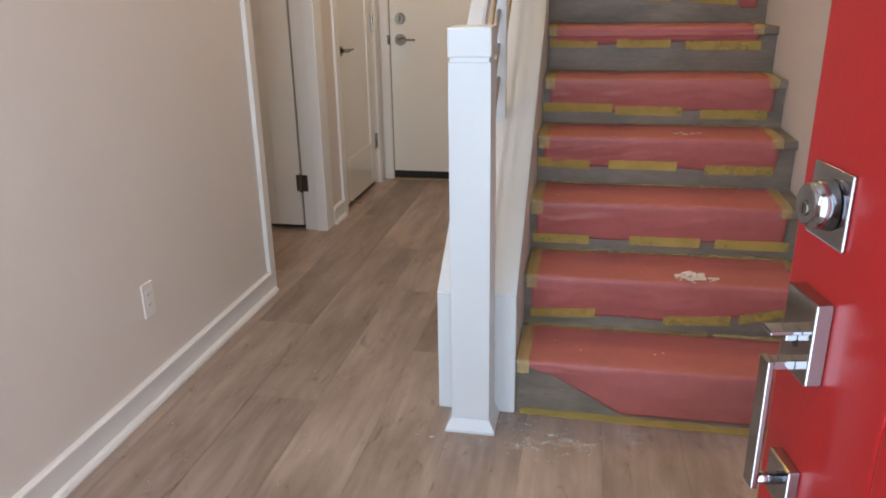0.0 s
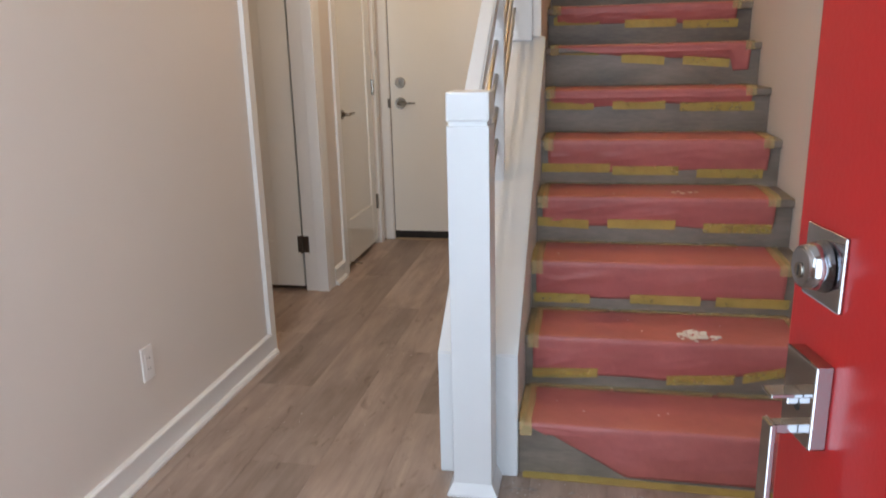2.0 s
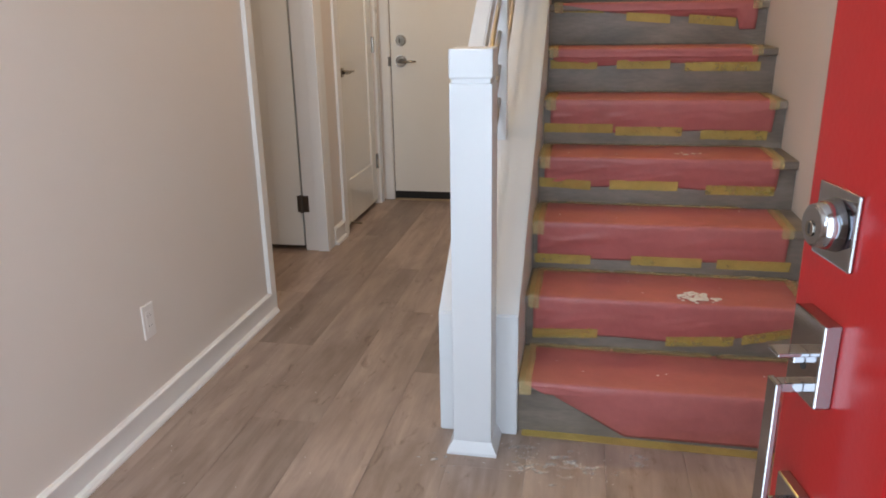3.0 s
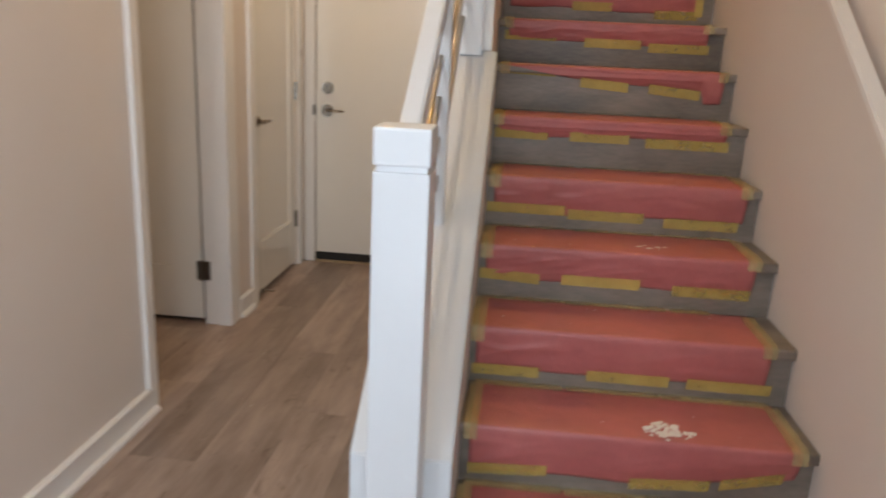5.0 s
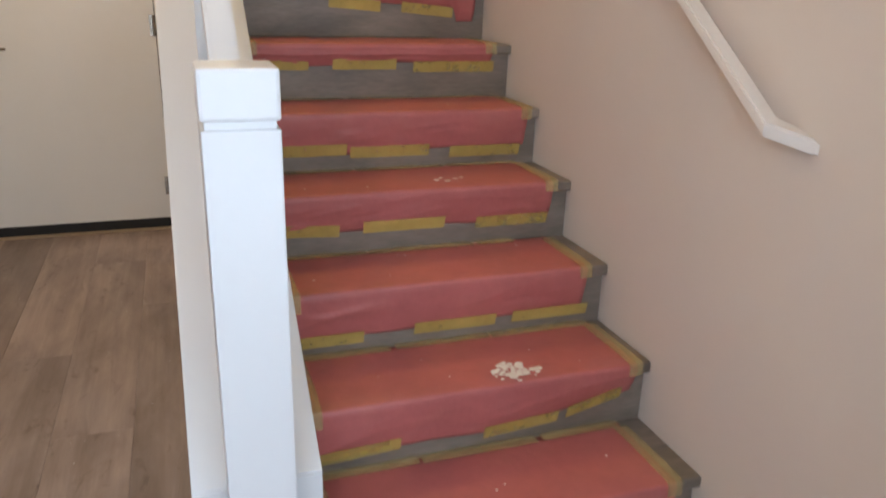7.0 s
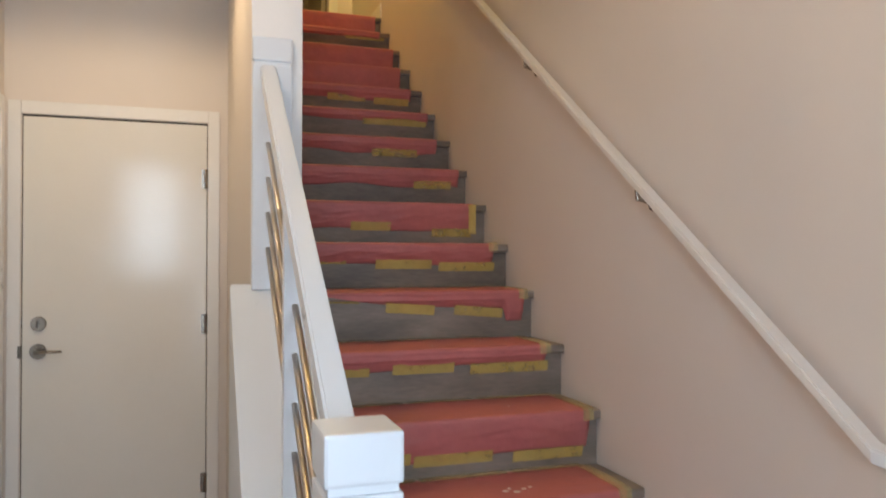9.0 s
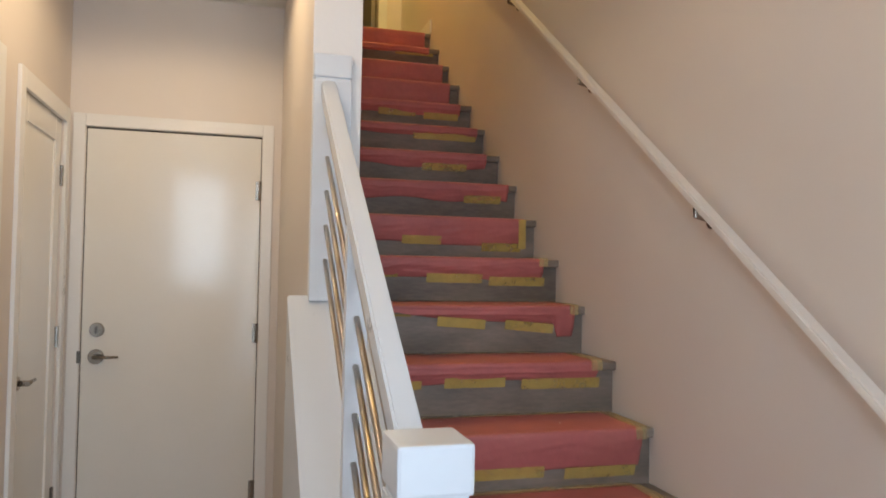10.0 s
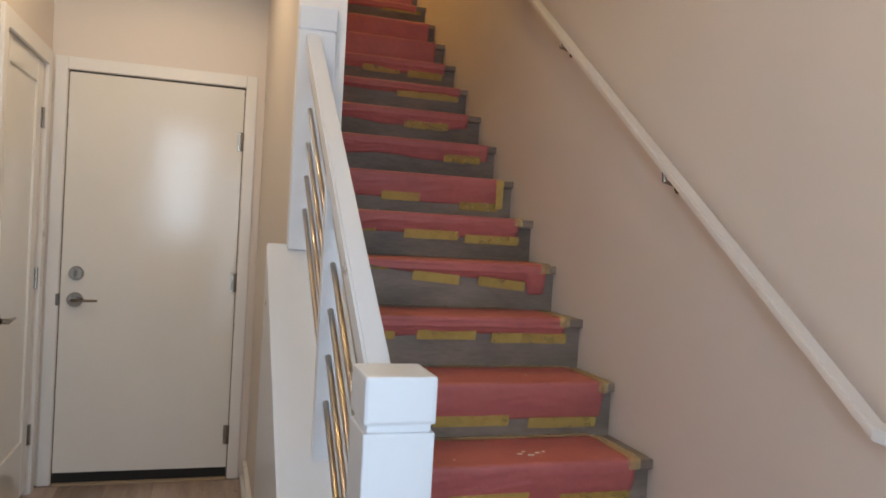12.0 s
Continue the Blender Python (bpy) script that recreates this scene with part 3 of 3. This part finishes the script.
# handrail on the right wall
wr = empty("wall_handrail", (-0.055, 1.0, 1.6), "white square handrail on brackets along the stairwell wall", "handrail")


def wall_rail(y):
    return 1.083 + 0.737 * (y - 0.185)


# the rail's foot is mitred and returns to the wall at 45 degrees
RX0, RX1, RH, RT = -0.076, -0.036, 0.029, STEPS * RUN - 0.1


def mitred(name, a, b, c, d, bevel):
    """A bar on a four-cornered plan; each corner is (x, y, top)."""
    bm = bmesh.new()
    lo = [bm.verts.new((x, y, z - RH)) for x, y, z in (a, b, c, d)]
    hi = [bm.verts.new((x, y, z)) for x, y, z in (a, b, c, d)]
    bm.faces.new(hi), bm.faces.new(lo[::-1])
    for i in range(4):
        bm.faces.new((lo[i], lo[(i + 1) % 4], hi[(i + 1) % 4], hi[i]))
    bmesh.ops.recalc_face_normals(bm, faces=bm.faces)
    bmesh.ops.bevel(bm, geom=[e for e in bm.edges if e.calc_length() > bevel], offset=0.004, segments=2, affect="EDGES")
    return part(name, bm, RAILING, wr)


outer, inner = (RX0, 0.169, wall_rail(0.169)), (RX1, 0.180, wall_rail(0.180))
mitred("rail", (RX0, RT, wall_rail(RT)), outer, inner, (RX1, RT, wall_rail(RT)), 0.5)
mitred("return_end", outer, (-0.001, 0.099, 1.043), (-0.001, 0.150, 1.059), inner, 0.05)
for y in (0.97, 1.745, 2.55, 3.4):
    z = wall_rail(y) - 0.030
    bm = rod(bmesh.new(), (-0.001, y, z - 0.045), (-0.006, y, z - 0.045), 0.022, 18)
    rod(bm, (-0.004, y, z - 0.045), (-0.055, y, z - 0.032), 0.007, 10)
    rod(bm, (-0.055, y, z - 0.036), (-0.058, y, z + 0.002), 0.007, 10)
    part("bracket", bm, NICKEL, wr, "dark nickel bracket")

# ---- paper on the steps ----
TAPES = {2: [(-0.905, -0.69, 0.052, 3), (-0.47, -0.26, 0.052, 4), (-0.235, -0.075, 0.083, 13)],
         3: [(-0.92, -0.72, 0.045, 0), (-0.58, -0.34, 0.05, 0), (-0.29, -0.05, 0.05, 0)],
         4: [(-0.925, -0.73, 0.08, -3), (-0.66, -0.41, 0.08, 0), (-0.31, -0.07, 0.07, 0)],
         5: [(-0.925, -0.65, 0.07, 0), (-0.64, -0.38, 0.06, 0), (-0.31, -0.06, 0.05, 0)],
         6: [(-0.92, -0.72, 0.12, -1), (-0.64, -0.42, 0.12, 0), (-0.36, -0.06, 0.11, 0)],
         7: [(-0.89, -0.70, 0.165, -2), (-0.60, -0.41, 0.12, -4), (-0.33, -0.13, 0.105, -5)],
         8: [(-0.92, -0.70, 0.12, 0), (-0.58, -0.34, 0.10, 0), (-0.31, -0.06, 0.09, 0)],
         9: [(-0.63, -0.45, 0.08, 0), (-0.26, -0.07, 0.055, 0)],
         10: [(-0.92, -0.83, 0.10, 0), (-0.27, -0.08, 0.11, 0)], 11: [(-0.42, -0.18, 0.11, 0)], 12: [(-0.41, -0.05, 0.13, 0)],
         13: [(-0.56, -0.34, 0.12, 0), (-0.29, -0.08, 0.11, 0)], 16: [(-0.31, -0.04, 0.15, 0)]}


def ripple(x, k, s=3.0):
    return noise.noise(Vector((x * s, k * 3.7, 1.3)))


def drop(x, k):
    """How far above the riser's foot the paper ends on step k."""
    low = {1: 0.012, 2: 0.045, 3: 0.046, 4: 0.073, 5: 0.06, 6: 0.117, 7: 0.12, 8: 0.10, 9: 0.07, 10: 0.105, 11: 0.11, 12: 0.13, 13: 0.115, 16: 0.14}.get(k, 0.012)
    z = low + (0.013 if k < 9 else 0.02) * ripple(x, k, 4.0)
    if k == 1:
        z = max(0.006, 0.012 + max(0.0, (-0.60 - x)) * 0.56)
    if k == 2:
        z += 0.055 * max(0.0, (x + 0.42) / 0.36) ** 1.5 - 0.012 * max(0, -0.6 - x) / 0.3
    if k == 7:
        z += 0.04 * max(0, -0.35 - x) / 0.4 - (0.05 if x > -0.12 else 0)
    return max(0.006, z)


def sheet(k):
    """Paper laid over tread k, bent over the nosing and hanging down the riser."""
    x0, x1 = -0.905 + 0.012 * ripple(0.3, k), (-0.045, -0.075, -0.045, -0.07, -0.065)[k % 5]
    bm, cols, n_t, n_r = bmesh.new(), 64, 10, 16
    grid = []
    for i in range(cols + 1):
        x = x0 + (x1 - x0) * i / cols
        col = []
        for j in range(n_t + 1):
            s = j / n_t
            y = (k + 1) * RUN + NOSE - 0.012 - s * (RUN + NOSE - 0.012 - 0.004)
            lift = 0.0035 + 0.0032 * (0.5 + 0.5 * noise.noise(Vector((x * 6, y * 9, k)))) * math.sin(math.pi * s) ** 0.5
            col.append((x, y, k * RISE + lift))
        nose_y = k * RUN
        for ang in (30, 60, 90):
            a = radians(ang)
            col.append((x, nose_y + 0.004 - 0.010 * math.sin(a), k * RISE - 0.0055 + 0.009 * math.cos(a)))
        end = (k - 1) * RISE + drop(x, k)
        top_z = k * RISE - 0.0055
        for j in range(1, n_r + 1):
            s = j / n_r
            z = top_z + (end - top_z) * s
            hang = -0.006 + (NOSE + 0.0025) * s ** 1.3
            wave = 0.012 * math.sin(math.pi * s) * noise.noise(Vector((x * 5.5, s * 1.6 + k * 5, 0.4 * k)))
            wave += 0.005 * math.sin(math.pi * s) * noise.noise(Vector((x * 14 + 6 * s, s * 5, k * 2.1)))
            fold = noise.noise(Vector((x * 4.2 + 2.2 * s, s * 0.9 + k * 1.7, k * 0.9)))
            wave += 0.008 * math.sin(math.pi * s) ** 0.7 * max(0.0, 1.0 - 9.0 * abs(fold)) * max(0.0, 1.0 - (x + 0.92) * 1.6)
            y = min(nose_y + hang - abs(wave) * 0.8 - 0.001, nose_y + NOSE - 0.0035)
            if z > k * RISE - 0.036:
                y = min(y, nose_y - 0.004)
            col.append((x + 0.004 * s * ripple(x * 3, k), y, z))
        grid.append([bm.verts.new(c) for c in col])
    for a, b in zip(grid[:-1], grid[1:]):
        for j in range(len(a) - 1):
            bm.faces.new((a[j], a[j + 1], b[j + 1], b[j]))
    ob = part("paper_sheet", bm, PAPER, None, "", True)
    ob.modifiers.new("thickness", "SOLIDIFY").thickness = 0.0008
    tagged(ob, "red protective paper taped over a stair tread and nosing", "protective paper", "papers on the stairs")
    return ob, x0, x1


def strip(parent, x0, x1, y0, z0, y1, z1, tilt, mat, seed):
    """One strip of tape with a slightly uneven outline, between two edges."""
    bm, n = bmesh.new(), 8
    rows = []
    for i in range(n + 1):
        x = x0 + (x1 - x0) * i / n
        dz = math.tan(radians(tilt)) * (x - (x0 + x1) / 2) + 0.0015 * noise.noise(Vector((x * 30, seed, 0)))
        if abs(z0 - z1) > 0.005:
            rows.append([bm.verts.new((x, y0, z0 + dz)), bm.verts.new((x, y1, z1 + dz))])
        else:
            rows.append([bm.verts.new((x, y0 + dz, z0)), bm.verts.new((x, y1 + dz, z1))])
    lift = Vector((0, -0.0007, 0)) if abs(z0 - z1) > 0.005 else Vector((0, 0, 0.0007))
    tops = [[bm.verts.new(v.co + lift) for v in pair] for pair in rows]
    for lo, hi, lo2, hi2 in zip(rows[:-1], tops[:-1], rows[1:], tops[1:]):
        bm.faces.new((hi[0], hi[1], hi2[1], hi2[0]))
        bm.faces.new((lo[0], lo2[0], lo2[1], lo[1]))
        bm.faces.new((lo[0], hi[0], hi2[0], lo2[0]))
        bm.faces.new((lo[1], lo2[1], hi2[1], hi[1]))
    bm.faces.new((rows[0][0], rows[0][1], tops[0][1], tops[0][0]))
    bm.faces.new((rows[-1][0], tops[-1][0], tops[-1][1], rows[-1][1]))
    bmesh.ops.recalc_face_normals(bm, faces=bm.faces)
    return part("tape_strip", bm, mat, parent, "strip of yellow masking tape")


def folded(parent, x0, x1, k, down):
    """Tape along a tread's side that bends over the nosing and hangs a little way down."""
    y, z, t = k * RUN, k * RISE + 0.0085, 0.0007
    path = [(y + RUN + NOSE - 0.036 - 0.04 * i, z) for i in range(6)] + [(y + 0.006, z), (y - 0.004, z - 0.0015), (y - 0.0095, z - 0.008),
            (y - 0.0108, z - 0.02), (y - 0.0108, z - 0.008 - down)]
    inner_path = [(a + (t if b < z else 0), b - (t if b > z - 0.01 else 0)) for a, b in path]
    bm = prism(bmesh.new(), path + inner_path[::-1], "x", x0, x1)
    for v in bm.verts:
        v.co.x += 0.005 * noise.noise(Vector((v.co.x * 9, v.co.y * 11, k * 1.9)))
    return part("tape_strip", bm, TAN, parent, "strip of yellow masking tape")


for k in range(1, STEPS + 1):
    ob, x0, x1 = sheet(k)
    for i, (a, b, z, tilt) in enumerate(TAPES.get(k, [])):
        zz = (k - 1) * RISE + z
        strip(ob, a, b, k * RUN + 0.0085, zz + 0.019, k * RUN + 0.0190, zz - 0.019, tilt, TAPE, k * 7 + i)
    if k < 14:
        yb = (k + 1) * RUN + NOSE
        zt = k * RISE + 0.0075
        cuts = [x0 - 0.005, -0.64 + 0.05 * ripple(0.1, k), -0.34 + 0.05 * ripple(0.7, k), x1 - (0.01 if k % 3 else 0.12)]
        for i in range(3):
            gap = 0.018 * (1 + ripple(0.5, k + i))
            strip(ob, cuts[i] + gap * (i > 0), cuts[i + 1], yb - 0.003, zt + 0.0002 * i, yb - 0.038 - 0.006 * ripple(0.2, k + i), zt + 0.0002 * i, 0.0, TAN, k * 11 + i)
        if k < 9:
            # tape along the sides of the tread, folded over the nosing
            folded(ob, x1 - 0.026, x1 + 0.014, k, 0.030 + 0.008 * ripple(0.4, k))
            folded(ob, x0 - 0.018, x0 + 0.020, k, 0.040 + 0.010 * ripple(0.9, k))
        if k == 9:
            strip(ob, x1 - 0.025, x1 + 0.01, k * RUN - 0.010, k * RISE, k * RUN - 0.010, (k - 1) * RISE + 0.05, 0.0, TAPE, 5)
floor_tape = bpy.data.objects["paper_sheet"]
strip(floor_tape, -0.915, -0.03, RUN + NOSE + 0.002 - 0.008, 0.0045, RUN + NOSE - 0.046, 0.0045, -1.2, TAPE, 91)


# ---- spilt plaster and dust ----
def blot(bm, cx, cy, z, r, seed, lobes=26, squash=0.7, thick=0.0015):
    ring = []
    for i in range(lobes):
        a = 2 * math.pi * i / lobes
        q = r * (0.80 + 0.42 * noise.noise(Vector((math.cos(a) * 2.2, math.sin(a) * 2.2, seed))))
        ring.append((cx + q * math.cos(a), cy + squash * q * math.sin(a)))
    lo = [bm.verts.new((*p, z)) for p in ring]
    hi = [bm.verts.new((cx + (p[0] - cx) * 0.93, cy + (p[1] - cy) * 0.93, z + thick)) for p in ring]
    bm.faces.new(hi)
    for i in range(lobes):
        bm.faces.new((lo[i], lo[(i + 1) % lobes], hi[(i + 1) % lobes], hi[i]))


rng = random.Random(4)
bm = bmesh.new()
for i in range(20):
    a, q = 2.4 * i, 0.046 * math.sqrt((i + 0.6) / 20)
    blot(bm, -0.388 + q * math.cos(a), 0.562 + 0.85 * q * math.sin(a), 2 * RISE + 0.0058 + 0.0001 * i, rng.uniform(0.008, 0.017), i * 1.7, 14, 0.85)
for i, (dx, q) in enumerate(((0.058, 0.013), (0.074, 0.016))):
    blot(bm, -0.388 + dx, 0.553, 2 * RISE + 0.0058 + 0.0001 * i, q, i + 40, 14, 0.8)
for i in range(8):
    a = rng.uniform(0, 6.28)
    blot(bm, -0.378 + 0.060 * math.cos(a), 0.556 + 0.048 * math.sin(a), 2 * RISE + 0.0055, rng.uniform(0.004, 0.009), i + 3, 10)
tagged(part("plaster_spill", bm, PLASTER), "dried white plaster splat on the red paper", "plaster splat")
bm = bmesh.new()
for i, (dx, dy, r) in enumerate(((0, 0, 0.014), (0.03, 0.02, 0.010), (-0.03, 0.015, 0.012), (0.055, 0.03, 0.008), (-0.01, 0.035, 0.009))):
    blot(bm, -0.385 + dx, 1.085 + dy, 4 * RISE + 0.0055, r, i + 20, 10, 0.55)
tagged(part("plaster_spill", bm, PLASTER), "small white plaster drips on the red paper", "plaster splat")
bm = bmesh.new()
for k in range(1, 14):
    for i in range(5 if k < 7 else 3):
        blot(bm, rng.uniform(-0.85, -0.12), k * RUN + rng.uniform(0.03, 0.22), k * RISE + 0.0062, rng.uniform(0.0015, 0.005), k * 9 + i, 7, rng.uniform(0.4, 1.0), 0.0008)
tagged(part("plaster_flecks", bm, PLASTER), "tiny white plaster flecks on the red paper", "plaster flecks", kind="stuff")
def clear_of_post(x, y, q):
    return not (NX0 - 0.02 - q < x < NX1 + 0.02 + q and y > NY0 - 0.022 - q) and y < 0.235 - q and (y < CURB0 - 0.01 - q or x > XC1)


bm = bmesh.new()
for i in range(46):
    x, y, q = rng.gauss(-0.83, 0.11), rng.gauss(0.13, 0.045), rng.uniform(0.012, 0.038)
    if clear_of_post(x, y, q):
        blot(bm, x, y, 0.0022 + 0.00001 * i, q, i, 22, 0.45, 0.00005)
for i in range(12):
    blot(bm, -1.16 + rng.gauss(0, 0.03), 0.075 + rng.gauss(0, 0.02), 0.0022 + 0.00001 * i, rng.uniform(0.006, 0.02), i + 60, 18, 0.5, 0.00005)
tagged(part("plaster_dust", bm, DUST), "smeared white plaster dust on the floor by the newel post", "dust", kind="stuff")
bm = bmesh.new()
for i in range(40):
    x, y, q = rng.gauss(-0.85, 0.12), rng.gauss(0.11, 0.05), rng.uniform(0.001, 0.0035)
    if clear_of_post(x, y, q):
        blot(bm, x, y, 0.0026, q, i, 7, 0.6, 0.0006)
for i in range(60):
    blot(bm, rng.uniform(-2.0, -1.2), rng.uniform(-0.6, 2.6), 0.0018, rng.uniform(0.0008, 0.0026), i + 200, 7, 0.7, 0.0008)
tagged(part("plaster_crumbs", bm, PLASTER), "scattered white plaster crumbs on the plank floor", "plaster crumbs", kind="stuff")

# ---- small fittings ----
out = empty("wall_outlet", (XL, 0.17, 0.348), "white duplex outlet on the beige wall", "outlet")
part("cover_plate", B(XL, XL + 0.006, 0.140, 0.200, 0.292, 0.404, bevel=0.002), PLASTIC, out)
rec = part("receptacle", B(XL + 0.0055, XL + 0.0075, 0.154, 0.186, 0.315, 0.381, bevel=0.001), PLASTIC, out)
for z in (0.330, 0.366):
    for y in (0.164, 0.176):
        part("slot", B(XL + 0.0073, XL + 0.0077, y - 0.0008, y + 0.0008, z - 0.004, z + 0.004), DARKM, rec)
sw = empty("light_switch", (XW0, 2.3, 1.12), "white switch plate on the hall wall", "light switch")
part("cover_plate", B(XW0 - 0.006, XW0, 2.26, 2.335, 1.06, 1.175, bevel=0.002), PLASTIC, sw)
part("rocker", B(XW0 - 0.009, XW0 - 0.006, 2.281, 2.314, 1.085, 1.15, bevel=0.001), PLASTIC, sw)
for x, y, z in ((-1.62, 2.05, CEILZ), (-0.62, 3.95, TOPZ), (-1.60, 0.65, CEILZ)):
    dl = empty("downlight", (x, y, z), "round white recessed ceiling downlight", "ceiling light", "ceiling downlights")
    part("trim_ring", rod(bmesh.new(), (x, y, z - 0.001), (x, y, z - 0.009), 0.085, 36, 0.078), TRIM, dl, "", True)
    part("diffuser", rod(bmesh.new(), (x, y, z - 0.0095), (x, y, z - 0.012), 0.062, 32), GLOW, dl, "", True)

# ---- floor planks ----
floor = struct("floor", B(-3.37, 0, YF - 0.16, YB + 0.14, -0.16, -0.004), SUB, "grey-brown wood-look vinyl plank floor", "floor")
PW, PL, GAP = 0.229, 1.52, 0.0005
plank_meshes = {}


def plank_mesh(w, length):
    key = (round(w, 3), round(length, 3))
    if key not in plank_meshes:
        bm = B(0, w - GAP, 0, length - GAP, -0.006, 0.0015)
        bmesh.ops.bevel(bm, geom=[e for e in bm.edges if all(v.co.z > 0 for v in e.verts)], offset=0.0006, segments=1, affect="EDGES")
        me = bpy.data.meshes.new("plank")
        bm.to_mesh(me)
        bm.free()
        me.materials.append(PLANK)
        plank_meshes[key] = me
    return plank_meshes[key]


x, c = -1.345 - 8 * PW, 0
while x < -0.001:
    w = min(PW, -x)
    y = YF - 0.02 - ((0.36 + c * 0.369) % 1.0) * PL
    while y < YB:
        a, b = max(y, YF - 0.02), min(y + PL, YB - 0.031)
        stair_side = x + w > XC1 + 0.01
        if stair_side:
            b = min(b, RUN + NOSE)
        if b - a > 0.03 and x > -3.3:
            o = new("plank", plank_mesh(w, b - a))
            o.parent = floor
            o.location = (x, a, 0)
        y += PL
    x += PW
    c += 1
